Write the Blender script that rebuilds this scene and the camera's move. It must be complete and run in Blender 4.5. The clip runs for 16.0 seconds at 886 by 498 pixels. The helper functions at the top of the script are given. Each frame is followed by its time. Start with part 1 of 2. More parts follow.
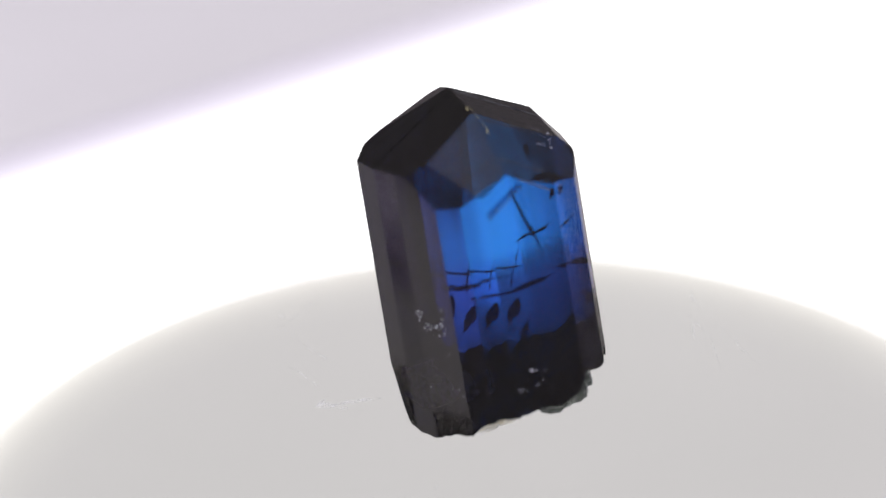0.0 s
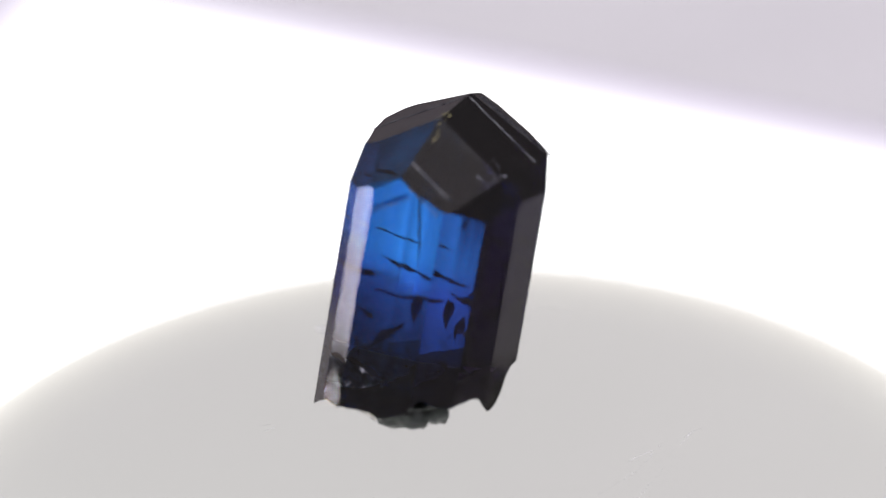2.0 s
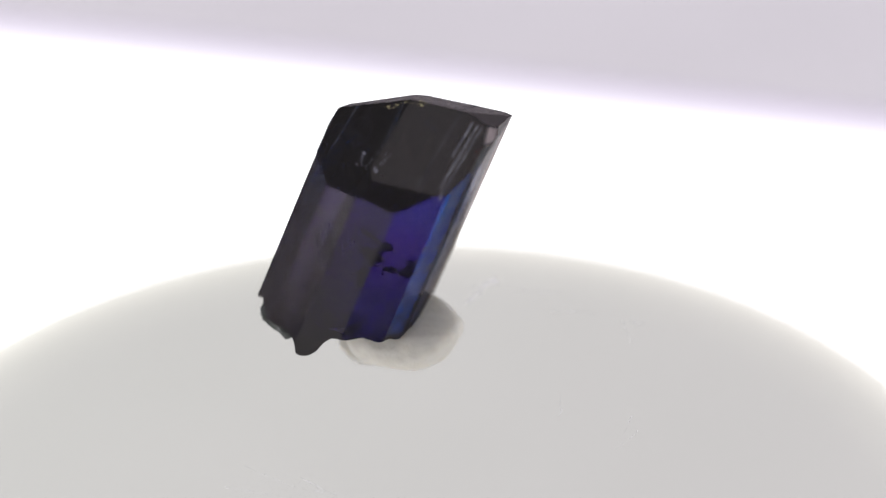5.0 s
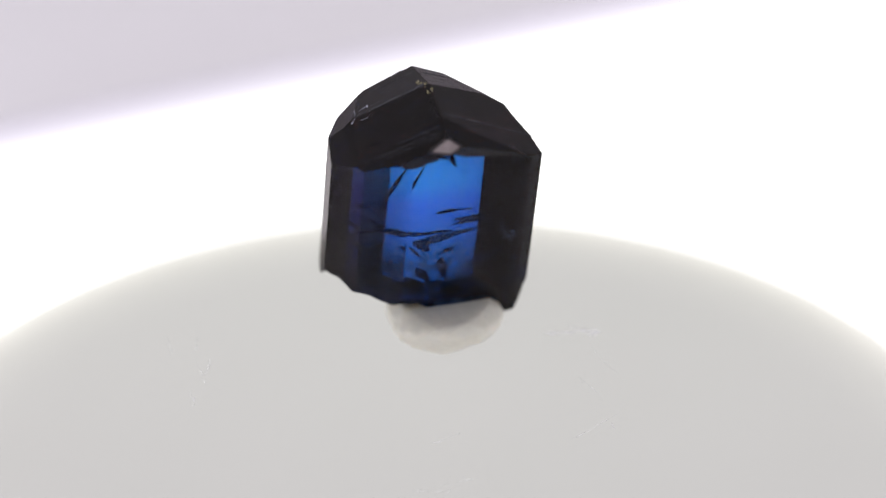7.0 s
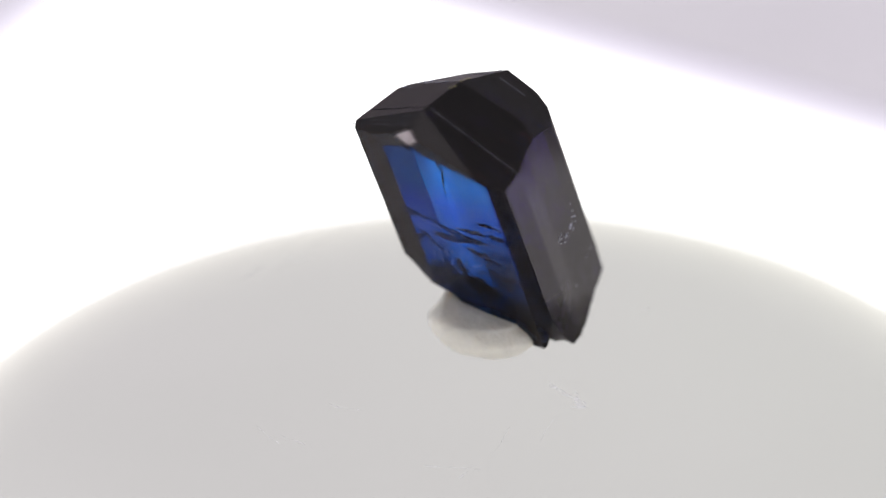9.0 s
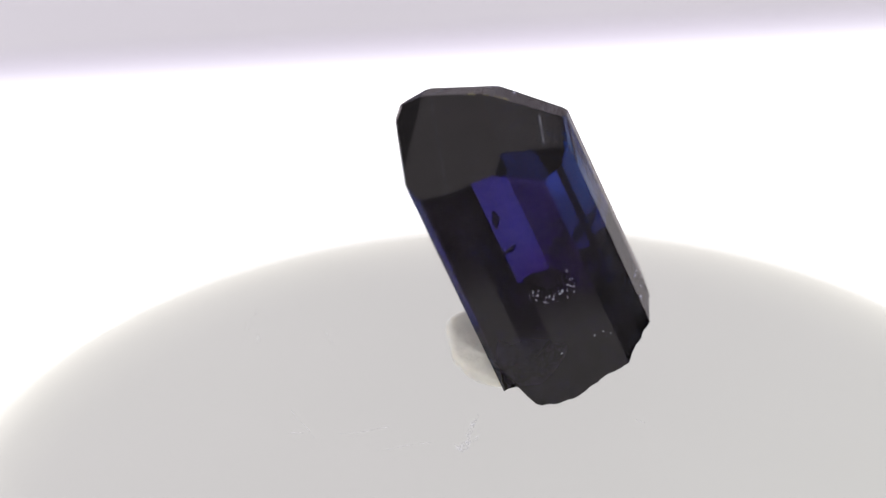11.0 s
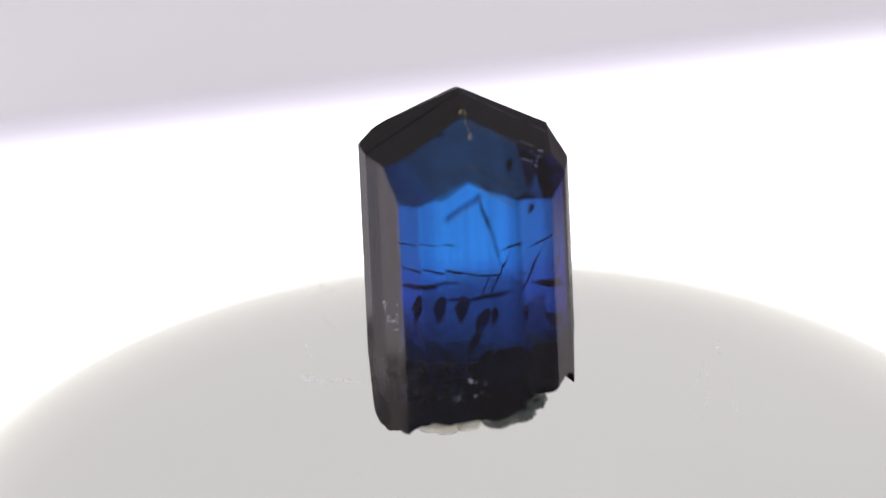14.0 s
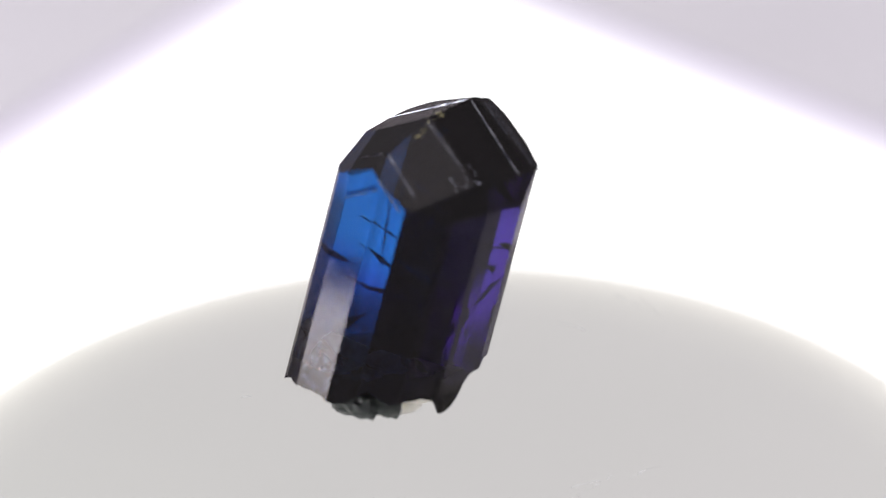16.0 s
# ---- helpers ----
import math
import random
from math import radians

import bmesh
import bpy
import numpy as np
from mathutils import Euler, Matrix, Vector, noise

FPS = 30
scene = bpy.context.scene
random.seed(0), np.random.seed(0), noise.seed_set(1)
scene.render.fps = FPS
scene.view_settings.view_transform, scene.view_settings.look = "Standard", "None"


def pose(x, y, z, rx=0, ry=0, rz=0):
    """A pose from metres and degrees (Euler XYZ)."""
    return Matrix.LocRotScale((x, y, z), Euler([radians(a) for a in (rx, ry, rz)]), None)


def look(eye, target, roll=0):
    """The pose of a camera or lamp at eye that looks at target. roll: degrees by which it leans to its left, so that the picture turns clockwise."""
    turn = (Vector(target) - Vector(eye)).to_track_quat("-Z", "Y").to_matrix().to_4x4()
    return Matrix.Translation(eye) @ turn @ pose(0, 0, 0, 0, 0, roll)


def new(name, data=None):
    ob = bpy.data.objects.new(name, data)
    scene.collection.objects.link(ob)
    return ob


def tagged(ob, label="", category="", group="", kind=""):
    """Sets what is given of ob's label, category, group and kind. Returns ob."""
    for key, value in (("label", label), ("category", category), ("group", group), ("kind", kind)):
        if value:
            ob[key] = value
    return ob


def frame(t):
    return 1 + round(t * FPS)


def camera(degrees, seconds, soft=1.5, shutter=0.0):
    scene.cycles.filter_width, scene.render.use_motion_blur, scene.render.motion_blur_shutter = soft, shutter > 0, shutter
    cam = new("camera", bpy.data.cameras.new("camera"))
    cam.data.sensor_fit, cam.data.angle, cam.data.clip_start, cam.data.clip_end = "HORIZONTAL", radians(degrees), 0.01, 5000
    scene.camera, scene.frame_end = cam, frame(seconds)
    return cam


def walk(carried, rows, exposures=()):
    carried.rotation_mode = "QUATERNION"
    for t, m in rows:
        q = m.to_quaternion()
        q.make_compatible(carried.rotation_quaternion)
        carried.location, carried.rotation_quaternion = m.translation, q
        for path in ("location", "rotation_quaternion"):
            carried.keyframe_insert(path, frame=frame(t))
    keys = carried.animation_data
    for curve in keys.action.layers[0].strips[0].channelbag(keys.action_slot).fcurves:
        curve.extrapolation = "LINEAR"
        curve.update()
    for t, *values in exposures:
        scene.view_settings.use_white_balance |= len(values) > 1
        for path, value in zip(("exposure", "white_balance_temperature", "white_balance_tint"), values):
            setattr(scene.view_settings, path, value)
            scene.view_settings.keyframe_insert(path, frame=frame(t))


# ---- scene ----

# one unit of the plan is 0.025 mm: the crystal is about 15 mm long
U = 2.5e-5
SECONDS = 16.0
TURN = -27.014          # degrees a second, clockwise seen from above
LIFT = 820 * U          # height of the glass stage over the table top

# ---- camera ----
cam = camera(10.0, SECONDS, soft=1.4)
TARGET = Vector((-14.7 * U, 0.0, 242.7 * U + LIFT))
TILT = radians(33.46)
EYE = TARGET + Vector((0.0, -math.cos(TILT), math.sin(TILT))) * 8961 * U
cam.data.dof.use_dof = True
cam.data.dof.focus_distance = 8930 * U
cam.data.dof.aperture_fstop = 27.0
walk(cam, [(0.0, look(EYE, TARGET, -1.39)), (SECONDS, look(EYE, TARGET, -1.39))])

# ---- light ----
world = bpy.data.worlds.new("room_air")
scene.world = world
world.use_nodes = True
world.node_tree.nodes["Background"].inputs[0].default_value = (0.82, 0.80, 0.85, 1)
world.node_tree.nodes["Background"].inputs[1].default_value = 0.68

# a lit panel standing low beside the pad
side_data = bpy.data.lights.new("side_light", "AREA")
side_data.shape, side_data.size, side_data.size_y = "RECTANGLE", 0.050, 0.0176
side_data.energy, side_data.color = 0.044, (0.97, 0.96, 1.0)
side_light = new("side_light", side_data)
side_light.matrix_world = look((-0.110, 0.001, 0.0138), (0, 0, 0.0138))

# an added fill lamp, high over the table, to brighten its top
table_fill_data = bpy.data.lights.new("table_fill", "AREA")
table_fill_data.shape, table_fill_data.size, table_fill_data.size_y = "RECTANGLE", 0.9, 0.9
table_fill_data.energy, table_fill_data.color = 3.2, (1.0, 0.97, 1.0)
table_fill = new("table_fill", table_fill_data)
table_fill.matrix_world = look((0.0, 0.15, 0.9), (0, 0.151, 0.0))


# ---- materials ----
def material(name):
    m = bpy.data.materials.new(name)
    m.use_nodes = True
    nt = m.node_tree
    nt.nodes.clear()
    out = nt.nodes.new("ShaderNodeOutputMaterial")

    def add(kind, links=(), **values):
        n = nt.nodes.new(kind)
        for key, value in values.items():
            if key == "attrs":
                for a, v in value.items():
                    setattr(n, a, v)
        for slot, value in links:
            if isinstance(value, bpy.types.NodeSocket):
                nt.links.new(value, n.inputs[slot])
            else:
                n.inputs[slot].default_value = value
        return n

    return m, add, (lambda s: nt.links.new(s, out.inputs["Surface"]))


def setup(node, **attrs):
    for key, value in attrs.items():
        setattr(node, key, value)
    return node


def noise_node(add, coord, scale, detail=3.0, rough=0.55):
    return add("ShaderNodeTexNoise", [("Vector", coord), ("Scale", scale), ("Detail", detail), ("Roughness", rough)])


def ramp(add, fac, stops):
    n = add("ShaderNodeValToRGB", [("Fac", fac)])
    el = n.color_ramp.elements
    while len(el) < len(stops):
        el.new(0.5)
    for e, (pos, col) in zip(el, stops):
        e.position, e.color = pos, (*col, 1)
    return n.outputs["Color"]


STONE_AXIS = Vector((-0.13963, 0.33001, 0.93359))
STONE_SIDE = Vector((0.92096, 0.38966, 0.0))
STONE_BACK = STONE_AXIS.cross(STONE_SIDE)
STONE_MIDDLE = Vector((56.6, -82.5, 337.6)) * U + Vector((0, 0, LIFT))


def gem_material():
    m, add, finish = material("blue_gem")
    geo = add("ShaderNodeTexCoord").outputs["Object"]
    # growth striations run along the crystal's length
    axes = [setup(add("ShaderNodeVectorMath", [(0, geo), (1, way)]), operation="DOT_PRODUCT").outputs["Value"] for way in (STONE_SIDE, STONE_BACK, STONE_AXIS)]
    slow = setup(add("ShaderNodeMath", [(0, axes[2]), (1, 0.012)]), operation="MULTIPLY").outputs[0]
    st = add("ShaderNodeCombineXYZ", [(0, axes[0]), (1, axes[1]), (2, slow)])
    stripes = noise_node(add, st.outputs["Vector"], 2600, 2.0)
    bands = noise_node(add, st.outputs["Vector"], 900, 3.0, 0.6)
    fine = noise_node(add, geo, 900, 4.0)
    bump = add("ShaderNodeBump", [("Height", stripes.outputs["Fac"]), ("Strength", 0.06), ("Distance", 0.00006)])
    bump2 = add("ShaderNodeBump", [("Height", fine.outputs["Fac"]), ("Strength", 0.02), ("Distance", 0.00004), ("Normal", bump.outputs["Normal"])])
    # trichroic stone, tinted by facet normal: blue front and back, violet sides, brown ends
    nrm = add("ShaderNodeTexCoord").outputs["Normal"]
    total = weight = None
    # the ends' brown is kept dark to paint in their shade
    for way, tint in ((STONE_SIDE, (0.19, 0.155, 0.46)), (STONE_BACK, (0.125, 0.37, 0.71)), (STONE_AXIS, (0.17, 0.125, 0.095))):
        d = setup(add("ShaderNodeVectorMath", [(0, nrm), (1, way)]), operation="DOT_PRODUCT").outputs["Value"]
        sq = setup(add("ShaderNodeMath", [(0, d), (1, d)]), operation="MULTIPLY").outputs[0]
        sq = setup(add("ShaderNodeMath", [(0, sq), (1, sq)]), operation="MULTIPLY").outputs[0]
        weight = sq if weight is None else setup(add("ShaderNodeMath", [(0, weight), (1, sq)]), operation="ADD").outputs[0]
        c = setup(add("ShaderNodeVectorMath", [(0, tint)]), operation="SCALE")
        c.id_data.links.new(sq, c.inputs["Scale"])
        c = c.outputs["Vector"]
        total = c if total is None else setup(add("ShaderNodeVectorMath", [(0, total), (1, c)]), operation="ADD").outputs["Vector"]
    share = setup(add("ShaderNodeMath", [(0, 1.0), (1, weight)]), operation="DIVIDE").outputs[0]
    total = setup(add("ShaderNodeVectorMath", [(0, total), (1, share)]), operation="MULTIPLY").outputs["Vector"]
    zone = noise_node(add, geo, 160, 2.0)
    vary = ramp(add, zone.outputs["Fac"], [(0.3, (0.85, 0.82, 0.82)), (0.7, (1.0, 1.0, 1.0))])
    streak_tint = ramp(add, bands.outputs["Fac"], [(0.36, (0.92, 0.86, 0.88)), (0.50, (1.0, 1.0, 1.0)), (0.64, (1.06, 0.96, 1.02))])
    vary = setup(add("ShaderNodeVectorMath", [(0, vary), (1, streak_tint)]), operation="MULTIPLY").outputs["Vector"]
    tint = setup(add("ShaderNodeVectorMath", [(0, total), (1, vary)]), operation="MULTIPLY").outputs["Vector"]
    # tint along the length: clear blue near the tip, violet-blue and dimmer lower down
    rel = setup(add("ShaderNodeVectorMath", [(0, geo), (1, STONE_MIDDLE)]), operation="SUBTRACT").outputs["Vector"]
    along = setup(add("ShaderNodeVectorMath", [(0, rel), (1, STONE_AXIS)]), operation="DOT_PRODUCT").outputs["Value"]
    along = setup(add("ShaderNodeMath", [(0, along), (1, 1 / (400 * U)), (2, 0.6)]), operation="MULTIPLY_ADD").outputs[0]
    deep = setup(add("ShaderNodeVectorMath", [(0, rel), (1, STONE_BACK)]), operation="DOT_PRODUCT").outputs["Value"]
    deep = setup(add("ShaderNodeMath", [(0, deep), (1, 1 / (120 * U)), (2, 0.5)]), operation="MULTIPLY_ADD").outputs[0]
    half = ramp(add, deep, [(0.2, (0.0, 0.0, 0.0)), (0.8, (1.0, 1.0, 1.0))])
    # the dimming paints the weaker light seen through the lower stone
    front_zone = ramp(add, along, [(0.08, (0.52, 0.42, 0.52)), (0.28, (0.90, 0.54, 0.74)), (0.44, (1.20, 0.67, 0.95)), (0.58, (1.0, 1.03, 1.0))])
    back_zone = ramp(add, along, [(0.08, (0.55, 0.56, 0.60)), (0.30, (0.80, 0.82, 0.85)), (0.50, (1.0, 1.0, 1.0))])
    band = add("ShaderNodeMixRGB", [(0, half), (1, front_zone), (2, back_zone)]).outputs[0]
    tint = setup(add("ShaderNodeVectorMath", [(0, tint), (1, band)]), operation="MULTIPLY").outputs["Vector"]
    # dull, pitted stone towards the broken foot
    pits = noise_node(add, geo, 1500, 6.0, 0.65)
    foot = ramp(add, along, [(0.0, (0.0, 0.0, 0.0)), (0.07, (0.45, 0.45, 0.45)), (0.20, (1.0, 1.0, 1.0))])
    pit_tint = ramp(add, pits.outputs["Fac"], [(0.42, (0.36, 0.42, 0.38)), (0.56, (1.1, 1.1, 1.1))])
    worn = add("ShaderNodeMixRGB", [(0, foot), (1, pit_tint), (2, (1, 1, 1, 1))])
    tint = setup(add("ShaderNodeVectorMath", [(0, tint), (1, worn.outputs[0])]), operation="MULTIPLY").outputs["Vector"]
    # window of transmitted light painted in: clear mid-stone, dimmer towards both narrow sides
    aside = setup(add("ShaderNodeVectorMath", [(0, rel), (1, STONE_SIDE)]), operation="DOT_PRODUCT").outputs["Value"]
    aside = setup(add("ShaderNodeMath", [(0, aside), (1, 1 / (180 * U)), (2, -0.02)]), operation="MULTIPLY_ADD").outputs[0]
    aside = setup(add("ShaderNodeMath", [(0, aside)]), operation="ABSOLUTE").outputs[0]
    window_tint = ramp(add, aside, [(0.30, (1.0, 1.02, 1.0)), (0.40, (0.74, 0.77, 0.79)), (0.72, (0.68, 0.65, 0.68))])
    tint = setup(add("ShaderNodeVectorMath", [(0, tint), (1, window_tint)]), operation="MULTIPLY").outputs["Vector"]
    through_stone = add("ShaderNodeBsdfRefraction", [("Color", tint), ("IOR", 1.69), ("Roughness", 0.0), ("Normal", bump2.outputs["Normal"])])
    gloss = add("ShaderNodeBsdfGlossy", [("Color", (0.265, 0.245, 0.25, 1)), ("Roughness", 0.03), ("Normal", bump2.outputs["Normal"])])
    fres = add("ShaderNodeFresnel", [("IOR", 1.69), ("Normal", bump2.outputs["Normal"])])
    mix = add("ShaderNodeMixShader", [(0, fres.outputs[0]), (1, through_stone.outputs[0]), (2, gloss.outputs[0])])
    # a faint diffuse haze added over the faces to lift their blacks
    veil_map = ramp(add, pits.outputs["Fac"], [(0.38, (0.003, 0.003, 0.003)), (0.68, (0.008, 0.008, 0.008))])
    veil = add("ShaderNodeBsdfDiffuse", [("Color", (0.60, 0.55, 0.54, 1))])
    mix = add("ShaderNodeMixShader", [(0, veil_map), (1, mix.outputs[0]), (2, veil.outputs[0])])
    finish(mix.outputs[0])
    return m


def principled(name, color, rough, noise_scale=300, amount=0.15, bump=0.0, bump_dist=0.0001, extra=()):
    m, add, finish = material(name)
    geo = add("ShaderNodeTexCoord").outputs["Object"]
    a = noise_node(add, geo, noise_scale, 5.0)
    b = noise_node(add, geo, noise_scale * 0.13, 2.0)
    avg = setup(add("ShaderNodeMath", [(0, a.outputs["Fac"]), (1, b.outputs["Fac"])]), operation="ADD")
    half = setup(add("ShaderNodeMath", [(0, avg.outputs[0]), (1, 0.5)]), operation="MULTIPLY")
    col = ramp(add, half.outputs[0], [(0.3, tuple(c * (1 - amount) for c in color)), (0.7, tuple(min(1, c * (1 + amount)) for c in color))])
    links = [("Base Color", col), ("Roughness", rough), *extra]
    if bump:
        links.append(("Normal", add("ShaderNodeBump", [("Height", a.outputs["Fac"]), ("Strength", bump), ("Distance", bump_dist)]).outputs["Normal"]))
    finish(add("ShaderNodeBsdfPrincipled", links).outputs[0])
    return m


PAD_TURN = radians(30.23)
PAD_X = Vector((math.cos(PAD_TURN), math.sin(PAD_TURN), 0))
PAD_Y = Vector((-math.sin(PAD_TURN), math.cos(PAD_TURN), 0))
PAD_OFF = PAD_X * 81 * U + PAD_Y * -41 * U


def panel_material():
    """A lit diffuser: even in the middle, dimmer and cooler along its rim."""
    m, add, finish = material("lit_diffuser")
    geo = add("ShaderNodeTexCoord").outputs["Object"]
    rel = setup(add("ShaderNodeVectorMath", [(0, geo), (1, PAD_OFF)]), operation="SUBTRACT").outputs["Vector"]
    sides = []
    for way, half in ((PAD_X, 1895), (PAD_Y, 1845)):
        d = setup(add("ShaderNodeVectorMath", [(0, rel), (1, way)]), operation="DOT_PRODUCT").outputs["Value"]
        d = setup(add("ShaderNodeMath", [(0, d)]), operation="ABSOLUTE").outputs[0]
        d = setup(add("ShaderNodeMath", [(0, d), (1, -1 / U), (2, half)]), operation="MULTIPLY_ADD").outputs[0]
        sides.append(d)
    rim = setup(add("ShaderNodeMath", [(0, sides[0]), (1, sides[1])]), operation="MINIMUM").outputs[0]
    rim = setup(add("ShaderNodeMath", [(0, rim), (1, 1 / 200)]), operation="MULTIPLY").outputs[0]
    n = noise_node(add, geo, 14, 2.0)
    cool = ramp(add, n.outputs["Fac"], [(0.3, (0.98, 0.95, 0.99)), (0.7, (1.0, 1.0, 1.0))])
    # rim fade paints the soft lavender glow along the pad's edge
    fall = ramp(add, rim, [(0.0, (0.345, 0.32, 0.37)), (0.45, (0.54, 0.505, 0.58)), (1.0, (1.0, 1.0, 1.0))])
    col = setup(add("ShaderNodeVectorMath", [(0, cool), (1, fall)]), operation="MULTIPLY").outputs["Vector"]
    finish(add("ShaderNodeEmission", [("Color", col), ("Strength", 1.8)]).outputs[0])
    return m


def disc_material():
    m, add, finish = material("frosted_white_plastic")
    geo = add("ShaderNodeTexCoord").outputs["Object"]
    n = noise_node(add, geo, 40, 3.0)
    col = ramp(add, n.outputs["Fac"], [(0.3, (0.585, 0.582, 0.573)), (0.7, (0.600, 0.594, 0.588))])
    # lighter towards its rim: the pad's blurred glow there is put into the colour
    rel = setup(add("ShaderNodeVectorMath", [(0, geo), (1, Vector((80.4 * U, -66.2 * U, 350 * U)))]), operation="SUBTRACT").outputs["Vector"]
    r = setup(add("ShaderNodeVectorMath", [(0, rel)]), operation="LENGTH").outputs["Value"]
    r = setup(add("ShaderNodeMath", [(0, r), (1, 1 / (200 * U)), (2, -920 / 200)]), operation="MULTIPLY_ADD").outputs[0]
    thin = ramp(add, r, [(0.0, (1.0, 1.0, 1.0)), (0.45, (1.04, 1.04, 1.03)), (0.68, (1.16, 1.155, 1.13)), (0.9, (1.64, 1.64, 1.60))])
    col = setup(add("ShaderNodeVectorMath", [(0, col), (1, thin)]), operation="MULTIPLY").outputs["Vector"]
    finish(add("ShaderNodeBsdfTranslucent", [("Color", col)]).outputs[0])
    return m


def clear_material():
    m, add, finish = material("clear_glass")
    clear = add("ShaderNodeBsdfTransparent", [("Color", (0.995, 0.998, 0.995, 1))])
    gloss = add("ShaderNodeBsdfGlossy", [("Color", (1, 1, 1, 1)), ("Roughness", 0.02)])
    fr = add("ShaderNodeFresnel", [("IOR", 1.035)])
    finish(add("ShaderNodeMixShader", [(0, fr.outputs[0]), (1, clear.outputs[0]), (2, gloss.outputs[0])]).outputs[0])
    return m


GEM = gem_material()
PANEL = panel_material()
DISC = disc_material()
CLEAR = clear_material()
HOUSING = principled("white_housing", (0.74, 0.72, 0.77), 0.5, 60, 0.05)
TABLE = principled("pale_laminate", (0.80, 0.765, 0.805), 0.55, 40, 0.08)
PUTTY = principled("putty", (0.70, 0.68, 0.61), 0.45, 900, 0.16, 0.7, 0.0003, [("Subsurface Weight", 0.6), ("Subsurface Radius", (0.002, 0.0018, 0.0015)), ("Subsurface Scale", 0.6)])


# ---- helpers for meshes ----
def part(name, bm, mat, parent=None, label=""):
    me = bpy.data.meshes.new(name)
    bm.to_mesh(me)
    bm.free()
    me.materials.append(mat)
    ob = new(name, me)
    ob.parent = parent
    if label:
        tagged(ob, label)
    return ob


def thing(name, label, category, **more):
    return tagged(new(name), label, category, **more)


def box(sx, sy, z0, z1, bevel=0.0, segments=2):
    bm = bmesh.new()
    bmesh.ops.create_cube(bm, size=1)
    for v in bm.verts:
        v.co = Vector((v.co.x * sx, v.co.y * sy, z0 if v.co.z < 0 else z1))
    if bevel:
        bmesh.ops.bevel(bm, geom=bm.edges[:], offset=bevel, segments=segments, affect="EDGES", profile=0.5)
    return bm


def round_slab(r, z0, z1, steps=160, bevel=0.0):
    bm = bmesh.new()
    bmesh.ops.create_cone(bm, cap_ends=True, segments=steps, radius1=r, radius2=r, depth=1)
    for v in bm.verts:
        v.co.z = z0 if v.co.z < 0 else z1
    if bevel:
        rim = [e for e in bm.edges if abs(e.verts[0].co.z - e.verts[1].co.z) < 1e-9]
        bmesh.ops.bevel(bm, geom=rim, offset=bevel, segments=3, affect="EDGES", profile=0.5)
    return bm


# ---- table and the light pad that turns on it ----
bm = box(1.6, 1.6, -0.03, 0.0)
table = tagged(part("table", bm, TABLE), "pale lavender-white laminate table top", "table", kind="structure")

PAD = Matrix.Translation(PAD_OFF) @ Matrix.Rotation(PAD_TURN, 4, "Z")


def placed(bm, m):
    bm.transform(m)
    return bm


light_pad = thing("light_pad", "square white light pad glowing bright on the table", "light pad")
part("housing", placed(box(3810 * U, 3710 * U, 0.0, 316 * U, 10 * U), PAD), HOUSING, light_pad)
part("diffuser", placed(box(3790 * U, 3690 * U, 300 * U, 320 * U, 6 * U), PAD), PANEL, light_pad, "glowing white diffuser sheet")

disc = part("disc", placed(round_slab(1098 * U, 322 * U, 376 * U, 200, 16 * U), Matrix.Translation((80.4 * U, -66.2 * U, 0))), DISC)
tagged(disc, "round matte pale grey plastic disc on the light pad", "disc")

stage = thing("glass_stage", "clear square glass plate on clear posts above the light pad", "glass stage")
part("plate", placed(box(3600 * U, 3600 * U, LIFT - 60 * U, LIFT, 4 * U), PAD), CLEAR, stage)
for sx in (-1, 1):
    for sy in (-1, 1):
        m = PAD @ Matrix.Translation((sx * 1740 * U, sy * 1740 * U, 0))
        part("post", placed(round_slab(50 * U, 320 * U, LIFT - 60 * U, 24), m), CLEAR, stage)

# ---- the crystal ----
STONE = Matrix((STONE_SIDE, STONE_BACK, STONE_AXIS)).transposed().to_4x4()
STONE.translation = STONE_MIDDLE
OUTLINE = [(-46, -155), (30, -155), (88, -146), (146, -99), (176, -38), (186, 36), (143, 101), (62, 121), (-36, 121), (-152, 113), (-177, 94), (-167, 42), (-149, -5), (-119, -108), (-86, -139)]


def broken_foot(u, v):
    """Height of the broken lower end under (u, v) of the cross-section."""
    w = -264 + 0.42 * u + 0.22 * v
    # a splinter with a blunt end
    w -= 46 * min(1.0, 1.7 * math.exp(-((u - 179) ** 2 + (v + 14) ** 2) / 420))
    for cu, cv, r, h in ((142, -95, 30, -26), (48, -120, 38, -18), (-140, 30, 46, -16), (-180, 96, 15, 105), (-75, -115, 40, 22), (-70, 105, 40, 20), (112, -118, 30, -6), (166, -36, 38, -34)):
        w += h * math.exp(-((u - cu) ** 2 + (v - cv) ** 2) / (2 * r * r))
    w += 18 * noise.noise((u * 0.018, v * 0.018, 3.0)) + 6 * noise.noise((u * 0.045, v * 0.045, 8.0)) + 3 * noise.noise((u * 0.15, v * 0.15, 2.0))
    return w


def cut(bm, a, b, c):
    """Keep what lies under the plane w = a + b u + c v."""
    bmesh.ops.bisect_plane(bm, geom=bm.verts[:] + bm.edges[:] + bm.faces[:], plane_co=(0, 0, a), plane_no=Vector((-b, -c, 1)).normalized(), clear_outer=True, dist=1e-4)
    rim = [e for e in bm.edges if e.is_boundary]
    if rim:
        bmesh.ops.holes_fill(bm, edges=rim, sides=0)


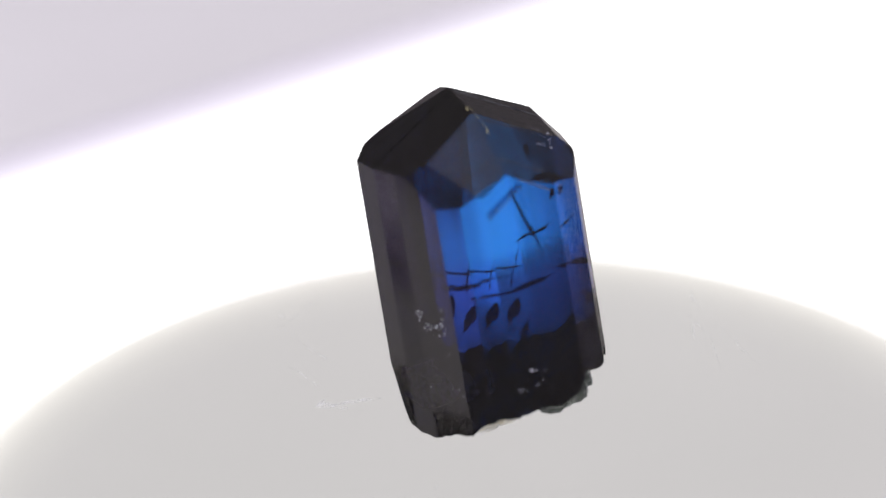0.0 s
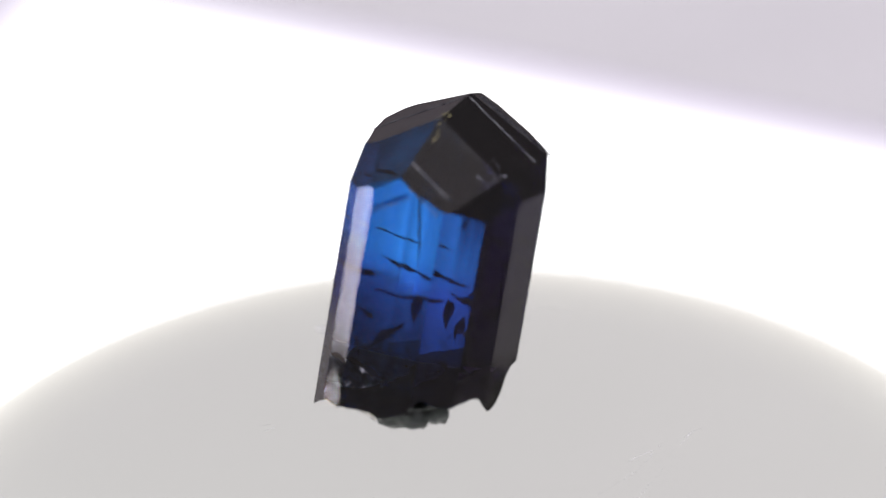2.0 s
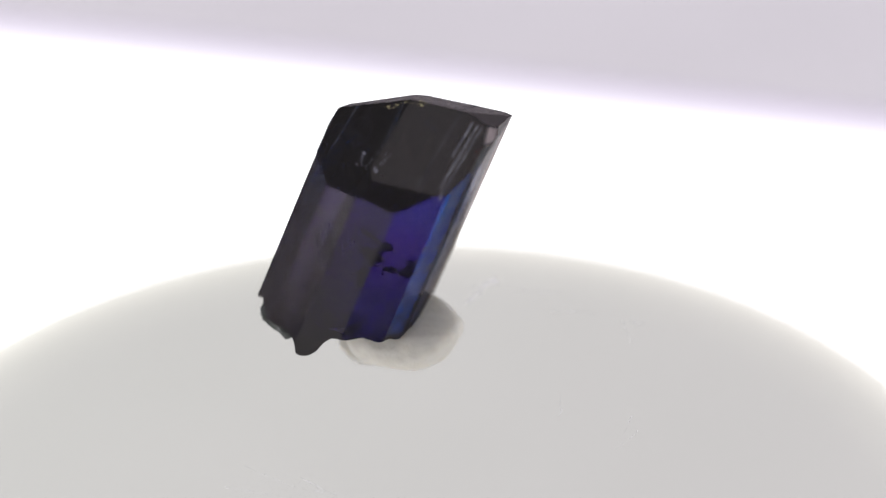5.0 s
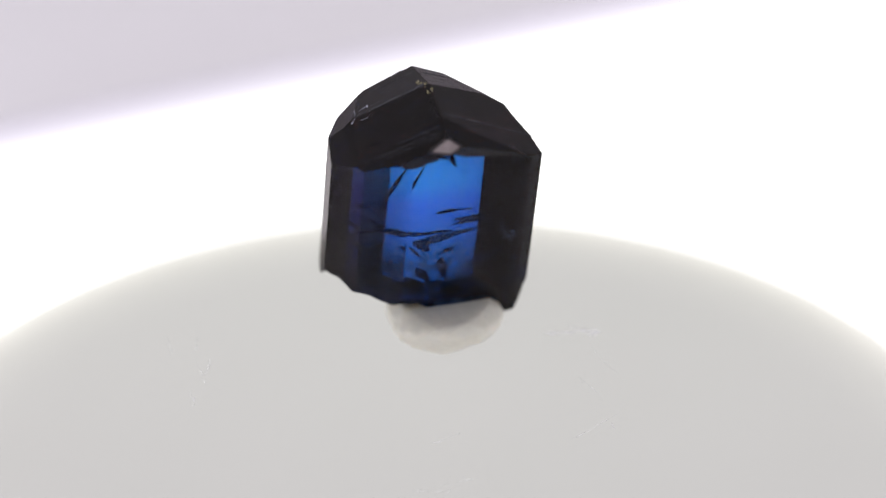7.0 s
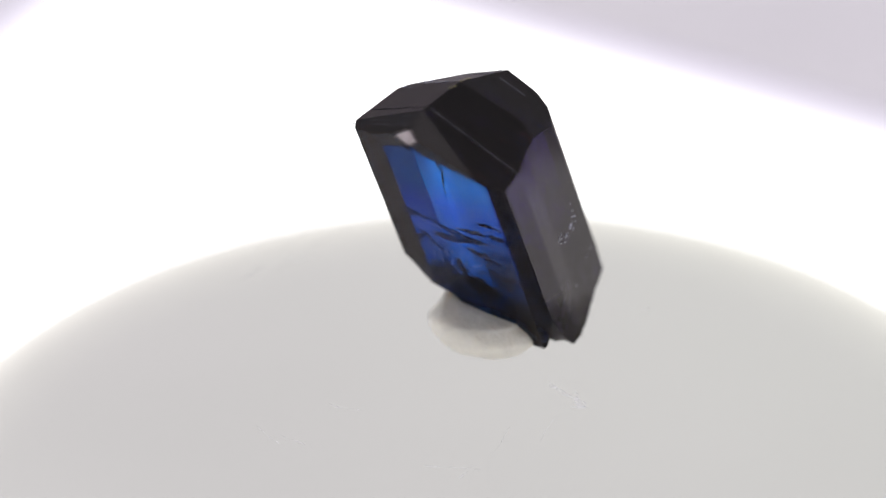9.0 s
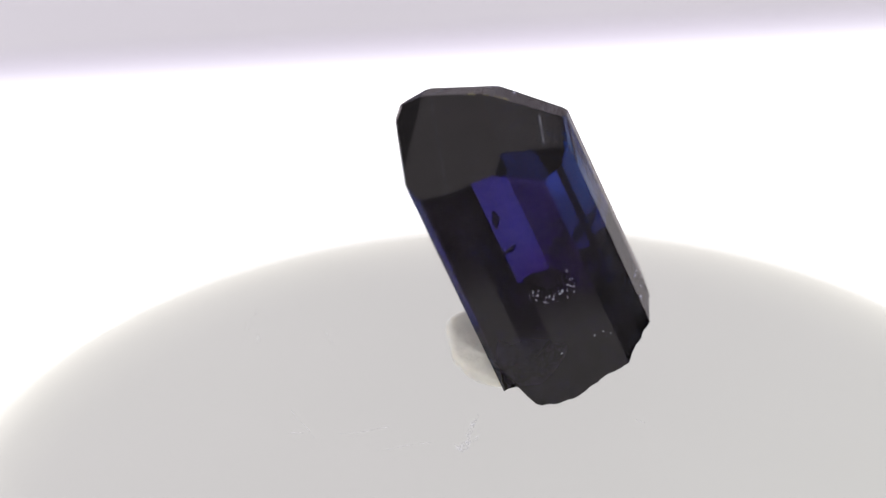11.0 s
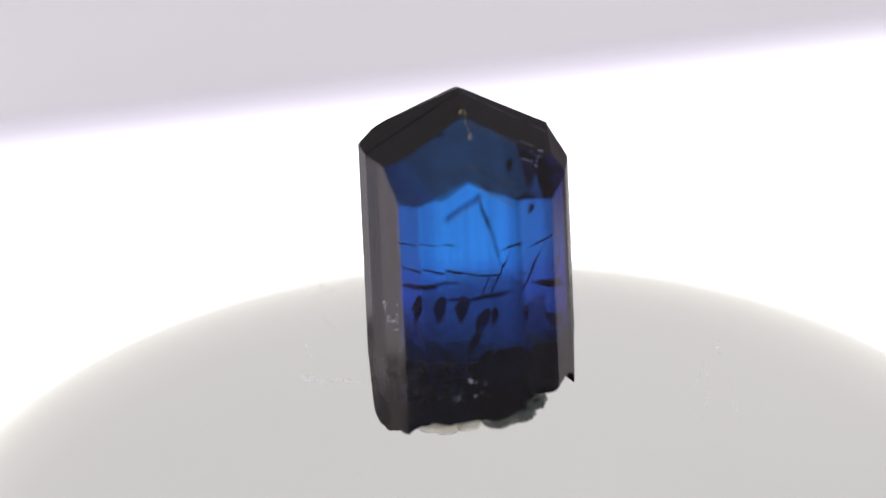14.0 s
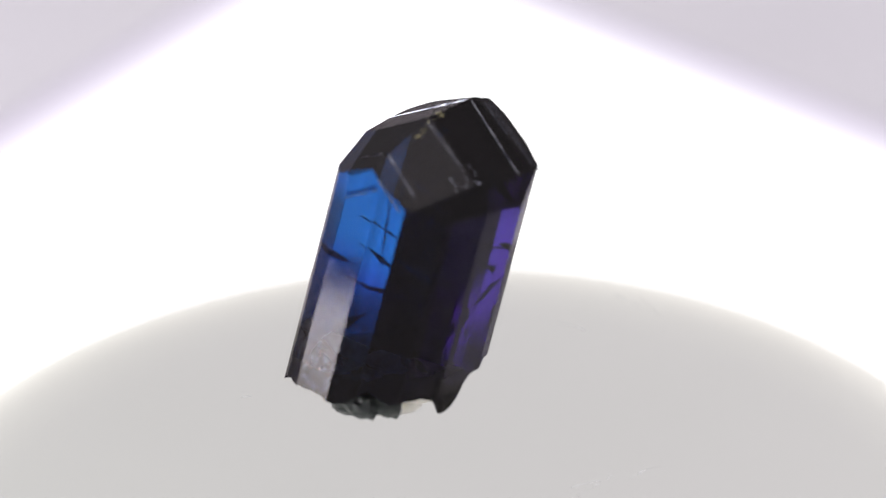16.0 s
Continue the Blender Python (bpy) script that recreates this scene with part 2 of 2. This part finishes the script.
# facets of the tip, each a plane w = a + b u + c v
FRONT_LEFT, FRONT_RIGHT, ROOF_RIGHT, ROOF_LEFT = (249, 0.55, 0.81), (249, -0.54, 0.81), (229, -0.54, 0.32), (229, 0.61, 0.32)
BACK_RIGHT = (255, -0.47, -0.12)
CHIP_PLANE = (348.5, -0.12, -1.07)
TIP = (ROOF_RIGHT, (318, -1.12, 0.32), ROOF_LEFT, (338, 1.05, 0.34),              # roof, with its worn lower edges
       FRONT_RIGHT, (318, -1.0, 0.98), FRONT_LEFT, (294, 0.90, 0.98),             # front slopes
       (433, -0.60, 2.0), (432, 0.66, 2.0),                                       # step over the front face
       BACK_RIGHT, (255, 0.43, -0.12), (346, -0.42, -0.90), (345, 0.45, -0.90),   # back slopes
       (520, -0.42, -2.5), (525, 0.45, -2.5), CHIP_PLANE)


def crystal_body():
    bm = bmesh.new()
    ring = []
    n = len(OUTLINE)
    for i in range(n):
        a, b = Vector(OUTLINE[i]), Vector(OUTLINE[(i + 1) % n])
        k = max(1, round((b - a).length / 8))
        ring += [a.lerp(b, j / k) for j in range(k)]
    low = [[bm.verts.new((p.x * f, p.y * f, broken_foot(p.x * f, p.y * f))) for p in ring] for f in (1.0, 0.8, 0.6, 0.4, 0.2)]
    tip = bm.verts.new((0, 0, broken_foot(0, 0)))
    m = len(ring)
    for i in range(m):
        j = (i + 1) % m
        for q in range(4):
            bm.faces.new((low[q][j], low[q][i], low[q + 1][i], low[q + 1][j]))
        bm.faces.new((low[4][j], low[4][i], tip))
    top = [bm.verts.new((x, y, 300)) for x, y in OUTLINE]
    # one tall face for each side of the prism
    start = 0
    for i in range(n):
        a, b = Vector(OUTLINE[i]), Vector(OUTLINE[(i + 1) % n])
        k = max(1, round((b - a).length / 8))
        foot = [low[0][(start + j) % m] for j in range(k + 1)]
        bm.faces.new(foot + [top[(i + 1) % n], top[i]])
        start += k
    bm.faces.new(top)
    for plane in TIP:
        cut(bm, *plane)
    bmesh.ops.recalc_face_normals(bm, faces=bm.faces[:])
    sharp = [e for e in bm.edges if len(e.link_faces) == 2 and e.calc_face_angle(0) > radians(9) and min(v.co.z for v in e.verts) > -150]
    bmesh.ops.bevel(bm, geom=sharp, offset=1.6, segments=1, affect="EDGES", profile=0.5, clamp_overlap=True)
    bm.transform(STONE @ Matrix.Diagonal((U, U, U, 1)))
    return bm


crystal = thing("crystal", "dark blue translucent gem crystal, broken at its lower end, leaning", "crystal")
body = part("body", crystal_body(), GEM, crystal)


def crack_material():
    m, add, finish = material("crack")
    geo = add("ShaderNodeTexCoord").outputs["Object"]
    n = noise_node(add, geo, 2500, 4.0)
    bump = add("ShaderNodeBump", [("Height", n.outputs["Fac"]), ("Strength", 0.5), ("Distance", 0.0001)])
    dark = add("ShaderNodeBsdfDiffuse", [("Color", (0.012, 0.014, 0.03, 1))])
    gloss = add("ShaderNodeBsdfGlossy", [("Color", (0.42, 0.46, 0.62, 1)), ("Roughness", 0.18), ("Normal", bump.outputs["Normal"])])
    clear = add("ShaderNodeBsdfTransparent", [("Color", (0.45, 0.5, 0.6, 1))])
    a = add("ShaderNodeMixShader", [(0, 0.45), (1, dark.outputs[0]), (2, gloss.outputs[0])])
    holes = ramp(add, n.outputs["Fac"], [(0.52, (0, 0, 0)), (0.68, (1, 1, 1))])
    finish(add("ShaderNodeMixShader", [(0, holes), (1, a.outputs[0]), (2, clear.outputs[0])]).outputs[0])
    return m


CRACK = crack_material()
CHIP = principled("chipped_face", (0.24, 0.20, 0.205), 0.35, 2200, 0.35, 0.5, 0.0001)
CRUST = principled("crust", (0.035, 0.047, 0.040), 0.12, 1500, 0.6, 0.6, 0.0002, [("Transmission Weight", 0.55), ("IOR", 1.6)])


def crack(rng, u, v, w, normal, wide, long):
    """A jagged, slightly curved sheet inside the stone."""
    bm = bmesh.new()
    k = 22
    turn = Vector((0, 0, 1)).rotation_difference(Vector(normal)).to_matrix()
    seed = rng.random() * 50
    rows = []
    for f in (0.0, 0.5, 1.0):
        row = []
        for i in range(k):
            a = 2 * math.pi * i / k
            r = f * (0.75 + 0.55 * noise.noise((math.cos(a) * 1.7 + seed, math.sin(a) * 1.7, seed)) + 0.25 * rng.random() * (f == 1.0))
            p = Vector((math.cos(a) * r * wide, math.sin(a) * r * long, 0))
            # drawn out to a point at both ends
            if wide > long:
                p.y *= 1 - 0.7 * min(1, abs(p.x) / wide)
            else:
                p.x *= 1 - 0.7 * min(1, abs(p.y) / long)
            p.z = 9 * noise.noise((p.x * 0.03 + seed, p.y * 0.03, 1.0)) + 3 * noise.noise((p.x * 0.12 + seed, p.y * 0.12, 5.0))
            row.append(p)
        rows.append(row)
    for side in (0.35, -0.35):
        made = [[bm.verts.new(turn @ (p + Vector((0, 0, side * (1 - i / 2)))) + Vector((u, v, w))) for p in row] for i, row in enumerate(rows)]
        for q in range(2):
            for i in range(k):
                j = (i + 1) % k
                quad = (made[q][i], made[q + 1][i], made[q + 1][j], made[q][j])
                bm.faces.new(quad if side > 0 else quad[::-1])
    bmesh.ops.remove_doubles(bm, verts=bm.verts[:], dist=0.02)
    bm.transform(STONE @ Matrix.Diagonal((U, U, U, 1)))
    return bm


rng = random.Random(4)
CRACKS = ((-72, -60, -70, (0.1, -0.2, 1), 40, 26), (-40, -95, -62, (0.0, -0.1, 1), 34, 14), (22, -50, -92, (-0.12, -0.2, 1), 72, 18),
          (105, -40, -80, (0.2, -0.1, 1), 48, 16), (-10, 45, -62, (0.25, 0.15, 1), 70, 24), (70, 62, -20, (-0.3, 0.2, 1), 36, 16),
          (-90, 30, -150, (0.4, 0.1, 1), 34, 26), (36, -100, 22, (1, 0.35, 0.16), 66, 9), (4, -96, -165, (0.8, -0.6, 0.1), 9, 52), (-44, -108, -185, (-0.7, -0.7, 0.1), 8, 34),
          (120, -30, -150, (0.6, -0.6, 0.5), 24, 20), (-12, 88, -130, (0.2, 0.9, 0.3), 13, 34),
          (42, 92, -70, (-0.8, 0.6, 0.1), 46, 8), (25, 80, -150, (0.5, 0.8, 0.1), 12, 28), (-105, -40, -125, (-0.9, -0.3, 0.25), 16, 16),
          (142, 20, 0, (0.3, 0.3, 1), 22, 26), (150, 10, 38, (0.3, 0.1, 1), 14, 44), (-60, 70, -10, (0.1, 0.4, 0.9), 40, 12),
          (-20, -70, -240, (0.2, -0.5, 0.8), 36, 14), (60, 0, -210, (0.3, -0.2, 0.9), 34, 15), (-80, 40, -250, (0.1, 0.3, 0.9), 44, 24),
          (70, -60, 120, (0.5, -0.7, 0.5), 8, 22), (95, -80, 60, (-0.6, -0.6, 0.5), 18, 10), (-20, 20, 150, (0.6, 0.5, 0.5), 8, 22))
for u, v, w, normal, wide, long in CRACKS:
    part("crack", crack(rng, u, v, w, normal, wide, long), CRACK, crystal, "dark glinting crack inside the stone")


def glint_material(name, color):
    m, add, finish = material(name)
    geo = add("ShaderNodeTexCoord").outputs["Object"]
    n = noise_node(add, geo, 4000, 3.0)
    bump = add("ShaderNodeBump", [("Height", n.outputs["Fac"]), ("Strength", 0.9), ("Distance", 0.0002)])
    finish(add("ShaderNodeBsdfPrincipled", [("Base Color", color), ("Metallic", 0.6), ("Roughness", 0.16), ("Normal", bump.outputs["Normal"])]).outputs[0])
    return m


GLINT = glint_material("broken_glint", (0.55, 0.55, 0.68, 1))
RIDGE_GLINT = glint_material("yellowish_glint", (0.50, 0.44, 0.24, 1))


def flake(rng, u, v, w, r):
    """A tiny broken scale at the stone's surface."""
    bm = bmesh.new()
    bmesh.ops.create_icosphere(bm, subdivisions=1, radius=1)
    for vert in bm.verts:
        vert.co = vert.co * r * (0.4 + 1.0 * rng.random())
        vert.co.z *= 1.9
        vert.co.y *= 0.7
    bm.transform(Matrix.Rotation(rng.random() * 6, 3, "X").to_4x4())
    bm.transform(STONE @ Matrix.Translation((u * U, v * U, w * U)) @ Matrix.Diagonal((U, U, U, 1)))
    return bm


# a row of bright scales along a crack that reaches the side, and scattered pits
for k in range(46):
    f = rng.random()
    v = 0 - 84 * f + rng.gauss(0, 3)
    w = -112 - 26 * (0.5 if 0.25 < f < 0.8 else rng.random()) + rng.gauss(0, 5) - (12 if 0.2 < f < 0.85 else 0)
    u = -149 - (v + 5) * 30 / 103
    part("flake", flake(rng, u + 0.5, v, w, 0.7 + 1.7 * rng.random() ** 2), GLINT, crystal, "bright broken scale")
for k in range(20):
    a = rng.random()
    u, v = (-44 + 72 * a, -155.2) if rng.random() < 0.5 else ((-118 - 52 * a), -113 + 186 * a)
    w = -265 + 90 * rng.random() ** 1.6
    part("flake", flake(rng, u, v, w, 0.7 + 1.7 * rng.random() ** 2), GLINT, crystal, "bright broken scale")
def tip(u, v):
    """Height of the tip's facets over (u, v)."""
    return min(a + b * u + c * v for a, b, c in TIP)


# a patch of broken scales on the front slope, and scales along the crack that runs down the front ridge
for k in range(24):
    u, v = 100 + 36 * rng.random(), -68 + 46 * rng.random()
    part("flake", flake(rng, u, v, tip(u, v) - 0.4, 0.8 + 1.5 * rng.random() ** 2), GLINT, crystal, "bright broken scale")
for k in range(26):
    f = rng.random()
    u, v = 3 + 14 * max(0, f - 0.4) + rng.gauss(0, 3), -16 - 62 * f
    part("flake", flake(rng, u, v, tip(u, v) - 0.4, 0.8 + 1.4 * rng.random() ** 2), RIDGE_GLINT, crystal, "yellowish broken scale")


def step_material():
    m, add, finish = material("polished_step")
    geo = add("ShaderNodeTexCoord").outputs["Object"]
    n = noise_node(add, geo, 1600, 3.0)
    col = ramp(add, n.outputs["Fac"], [(0.35, (0.05, 0.05, 0.07)), (0.60, (0.20, 0.20, 0.22))])
    finish(add("ShaderNodeBsdfGlossy", [("Color", col), ("Roughness", 0.10)]).outputs[0])
    return m


STEP = step_material()


def step(a, b, wide, high):
    """A thin growth step on the front face, from a to b, given as (u, w)."""
    bm = bmesh.new()
    a, b = Vector((a[0], 0, a[1])), Vector((b[0], 0, b[1]))
    across = (b - a).normalized().cross(Vector((0, 1, 0))) * wide
    ring = []
    for p in (a, b):
        y = -155 + 9 / 58 * max(0, p.x - 30)
        ring.append([bm.verts.new(p + across * k + Vector((0, y - d, 0))) for k, d in ((-0.5, -1.5), (-0.3, high), (0.3, high), (0.5, -1.5))])
    for i in range(4):
        j = (i + 1) % 4
        bm.faces.new((ring[0][i], ring[0][j], ring[1][j], ring[1][i]))
    bm.faces.new(ring[0][::-1])
    bm.faces.new(ring[1])
    bmesh.ops.recalc_face_normals(bm, faces=bm.faces[:])
    bm.transform(STONE @ Matrix.Diagonal((U, U, U, 1)))
    return bm


for a, b, wide in (((-43, 60), (22, 101), 4.5), ((-43, 53), (26, 96), 2.5), ((20, 112), (80, 76), 3.0)):
    part("growth_step", step(a, b, wide, 1.2), GEM if wide > 4 else STEP, crystal)


def roof_step(plane, p, q, wide, high=1.0):
    """A thin growth step on a sloping facet w = a + b u + c v, from p to q, given as (u, v), as far as the facet reaches."""
    a, b, c = plane
    up = Vector((-b, -c, 1)).normalized()
    line = [Vector(p).lerp(Vector(q), i / 60) for i in range(61)]
    line = [k for k in line if a + b * k.x + c * k.y < min(d + e * k.x + f * k.y for d, e, f in TIP if (d, e, f) != plane) - 1.0]
    if len(line) < 8:
        return None
    ends = [Vector((k.x, k.y, a + b * k.x + c * k.y)) for k in (line[0], line[-1])]
    across = (ends[1] - ends[0]).normalized().cross(up) * wide
    bm = bmesh.new()
    ring = [[bm.verts.new(e + across * k + up * h) for k, h in ((-0.5, -1.0), (-0.32, high), (0.32, high * 0.6), (0.5, -1.0))] for e in ends]
    for i in range(4):
        j = (i + 1) % 4
        bm.faces.new((ring[0][i], ring[0][j], ring[1][j], ring[1][i]))
    bm.faces.new(ring[0][::-1])
    bm.faces.new(ring[1])
    bmesh.ops.recalc_face_normals(bm, faces=bm.faces[:])
    bm.transform(STONE @ Matrix.Diagonal((U, U, U, 1)))
    return bm


for plane, p, q, wide in ((FRONT_LEFT, (-8, -42), (-140, -42), 4.0), (FRONT_RIGHT, (4, -40), (140, -30), 5.0), (FRONT_RIGHT, (4, -50), (140, -40), 3.0),
                          (FRONT_LEFT, (-12, -120), (-60, -120), 4.0), (FRONT_RIGHT, (2, -124), (80, -124), 5.0),
                          (ROOF_RIGHT, (4, 48), (160, 48), 3.0), (BACK_RIGHT, (10, 74), (170, 74), 4.0), (BACK_RIGHT, (10, 84), (170, 84), 3.0), (BACK_RIGHT, (10, 92), (170, 92), 2.5),
                          ((346, -0.42, -0.90), (20, 108), (170, 108), 5.0), ((346, -0.42, -0.90), (20, 116), (170, 116), 4.0),
                          ((345, 0.45, -0.90), (-20, 108), (-150, 108), 6.0), (ROOF_LEFT, (-4, 46), (-170, 46), 2.5)):
    bm = roof_step(plane, p, q, wide * 0.6)
    if bm:
        part("growth_step", bm, STEP, crystal)

def chip():
    """A pale flaked patch that lies on the small facet at the back of the ridge."""
    a, b, c = CHIP_PLANE
    up = Vector((-b, -c, 1)).normalized()
    inv = STONE.inverted()
    bm = bmesh.new()
    for poly in body.data.polygons:
        pts = [inv @ body.data.vertices[k].co / U for k in poly.vertices]
        if poly.area > 1e-9 and abs((pts[0].z - a - b * pts[0].x - c * pts[0].y)) < 0.6 and abs((pts[-1].z - a - b * pts[-1].x - c * pts[-1].y)) < 0.6 \
                and abs((pts[1].z - a - b * pts[1].x - c * pts[1].y)) < 0.6:
            mid = sum(pts, Vector()) / len(pts)
            k = max(12, len(pts) * 4)
            rim = []
            for i in range(k):
                f = i * len(pts) / k
                p = pts[int(f) % len(pts)].lerp(pts[(int(f) + 1) % len(pts)], f % 1)
                rim.append(mid.lerp(p, 0.86 + 0.10 * noise.noise(p * 0.2)))
            low = [bm.verts.new(p - up * 0.6) for p in rim]
            top = [bm.verts.new(mid.lerp(p, 0.9) + up * (0.7 + 0.5 * noise.noise(p * 0.15))) for p in rim]
            peak = bm.verts.new(mid + up * 0.5)
            for i in range(k):
                j = (i + 1) % k
                bm.faces.new((low[i], low[j], top[j], top[i]))
                bm.faces.new((top[i], top[j], peak))
    bm.transform(STONE @ Matrix.Diagonal((U, U, U, 1)))
    return bm


part("chip", chip(), CHIP, crystal, "pale chipped patch below the ridge")


def crust(u, v, w, ru, rv, rw, seed):
    bm = bmesh.new()
    bmesh.ops.create_icosphere(bm, subdivisions=4, radius=1)
    for vert in bm.verts:
        d = vert.co.copy()
        k = 1 + 0.28 * noise.noise(d * 1.5 + Vector((seed, 0, 0))) + 0.14 * noise.noise(d * 4.5 + Vector((seed, 3, 0))) + 0.06 * noise.noise(d * 11)
        vert.co = Vector((d.x * ru * k, d.y * rv * k, d.z * rw * k))
    bm.transform(STONE @ Matrix.Translation((u * U, v * U, w * U)) @ Matrix.Diagonal((U, U, U, 1)))
    return bm


part("crust", crust(50, -100, -288, 52, 40, 36, 1.0), CRUST, crystal, "rough grey-green broken edge")
part("crust", crust(92, -78, -280, 32, 34, 28, 6.0), CRUST, crystal, "rough grey-green broken edge")

# ---- the putty that holds it ----
bm = bmesh.new()
bmesh.ops.create_icosphere(bm, subdivisions=5, radius=1)
for vert in bm.verts:
    d = vert.co.normalized()
    k = 1 + 0.12 * noise.noise(d * 1.4 + Vector((2, 0, 0))) + 0.03 * noise.noise(d * 4) + 0.010 * noise.noise(d * 11)
    vert.co = Vector((d.x * (102 + 9 * d.z) * k, d.y * (107 + 9 * d.z) * k, min(78.0 + 5 * d.x, max(0.0, 42 + d.z * 58 * k))))
bm.transform(Matrix.Translation((33 * U, -90 * U, LIFT)) @ Matrix.Diagonal((U, U, U, 1)))
for f in bm.faces:
    f.smooth = True
putty = tagged(part("putty", bm, PUTTY), "lump of off-white putty under the crystal on glass", "putty")
# thin flaps of it, pulled out over the glass
for x, y, rx, ry, high, turn in ((36, -160, 50, 62, 26, 0.1), (92, -150, 26, 52, 20, -0.2)):
    bm = bmesh.new()
    bmesh.ops.create_icosphere(bm, subdivisions=4, radius=1)
    for vert in bm.verts:
        d = vert.co.normalized()
        k = 1 + 0.22 * noise.noise(d * 2.2 + Vector((x, 0, 0))) + 0.07 * noise.noise(d * 7 + Vector((0, x, 0)))
        p = Vector((d.x * rx * k, d.y * ry * k, max(0.0, d.z * high * k)))
        p.rotate(Matrix.Rotation(turn, 3, "Z"))
        vert.co = (p + Vector((x, y, 0))) * U + Vector((0, 0, LIFT))
    for f in bm.faces:
        f.smooth = True
    part("flap", bm, PUTTY, putty)


# ---- smears and scratches on the glass ----
def smear_material(name, thin):
    m, add, finish = material(name)
    geo = add("ShaderNodeTexCoord").outputs["Object"]
    n = noise_node(add, geo, 1800, 4.0)
    holes = ramp(add, n.outputs["Fac"], [(0.36, (thin, thin, thin)), (0.60, (1, 1, 1))])
    soft = add("ShaderNodeBsdfTranslucent", [("Color", (0.95, 0.95, 0.96, 1))])
    face = add("ShaderNodeBsdfPrincipled", [("Base Color", (0.9, 0.9, 0.92, 1)), ("Roughness", 0.3)])
    white = add("ShaderNodeMixShader", [(0, 0.85), (1, soft.outputs[0]), (2, face.outputs[0])])
    clear = add("ShaderNodeBsdfTransparent")
    finish(add("ShaderNodeMixShader", [(0, holes), (1, white.outputs[0]), (2, clear.outputs[0])]).outputs[0])
    return m


SMEAR = smear_material("dried_smear", 0.36)
SCRATCH = smear_material("scratched_glass", 0.50)


def streak(rng, x, y, angle, long, wide):
    bm = bmesh.new()
    k = max(4, int(long / 6))
    way, across = Vector((math.cos(angle), math.sin(angle), 0)), Vector((-math.sin(angle), math.cos(angle), 0))
    rows = []
    seed = rng.random() * 40
    for i in range(k + 1):
        f = i / k
        half = wide * 0.5 * math.sin(math.pi * min(1, max(0.02, f))) * (0.7 + 0.8 * abs(noise.noise((f * long * 0.05, seed, 0))))
        mid = Vector((x, y, 0)) + way * (f - 0.5) * long + across * 5 * noise.noise((f * 2.0, seed, 4))
        rows.append([bm.verts.new(mid + across * half), bm.verts.new(mid + Vector((0, 0, 1.2))), bm.verts.new(mid - across * half)])
    for a, b in zip(rows, rows[1:]):
        bm.faces.new((a[0], a[1], b[1], b[0]))
        bm.faces.new((a[1], a[2], b[2], b[1]))
    bm.transform(Matrix.Translation((0, 0, LIFT + 0.3 * U)) @ Matrix.Diagonal((U, U, U, 1)))
    return bm


for x, y, a, long, wide in ((-228, -130, 10, 40, 20), (-205, -136, -20, 34, 12), (-176, -120, 14, 44, 12), (-150, -113, 6, 40, 9), (-236, -122, 60, 26, 12), (-196, -122, 30, 30, 9)):
    part("smear", streak(rng, x, y, radians(a), long, wide), SMEAR, stage, "whitish dried smear on the glass")
for x, y, a, long, wide in ((-27, 237, 38, 58, 4.5), (-68, 362, 26, 56, 3.0), (-25, 393, 8, 80, 2.5), (436, 190, 90, 60, 3.5), (435, 85, 90, 80, 3.0), (446, 97, -66, 112, 3.0), (472, 0, -83, 96, 3.5),
                            (516, 31, -66, 130, 3.0), (-52, -382, -118, 26, 3.0), (-35, -381, 70, 20, 3.0), (-272, -35, 130, 100, 2.5), (-258, 50, 128, 90, 2.5), (-283, 161, 52, 100, 2.5),
                            (-311, 155, -60, 42, 5.0), (444, 175, -70, 40, 4.0)):
    part("scratch", streak(rng, x, y, radians(a), long, wide * 0.8), SCRATCH, stage, "fine light scratch on the glass")


# ---- what turns ----
# the motor runs a little unevenly: degrees ahead of or behind its mean turn, every half second
DRIFT = (-0.4, -1.1, -1.4, -1.8, 0.0, 0.9, 2.6, 1.9, 0.7, 0.5, 0.2, 0.0, -0.2, -0.5, -1.6, 0.1, 0.3,
         0.3, 1.4, 1.2, 1.0, 0.8, 0.7, 0.6, 1.2, -0.1, -0.4, -1.1, -1.6, -1.8, 0.5, -0.2, 1.7)


def motions():
    rows = [(i * 0.5, pose(0, 0, 0, 0, 0, TURN * i * 0.5 + DRIFT[i])) for i in range(33)]
    for ob in (light_pad, disc, stage, crystal, putty):
        walk(ob, rows)


motions()
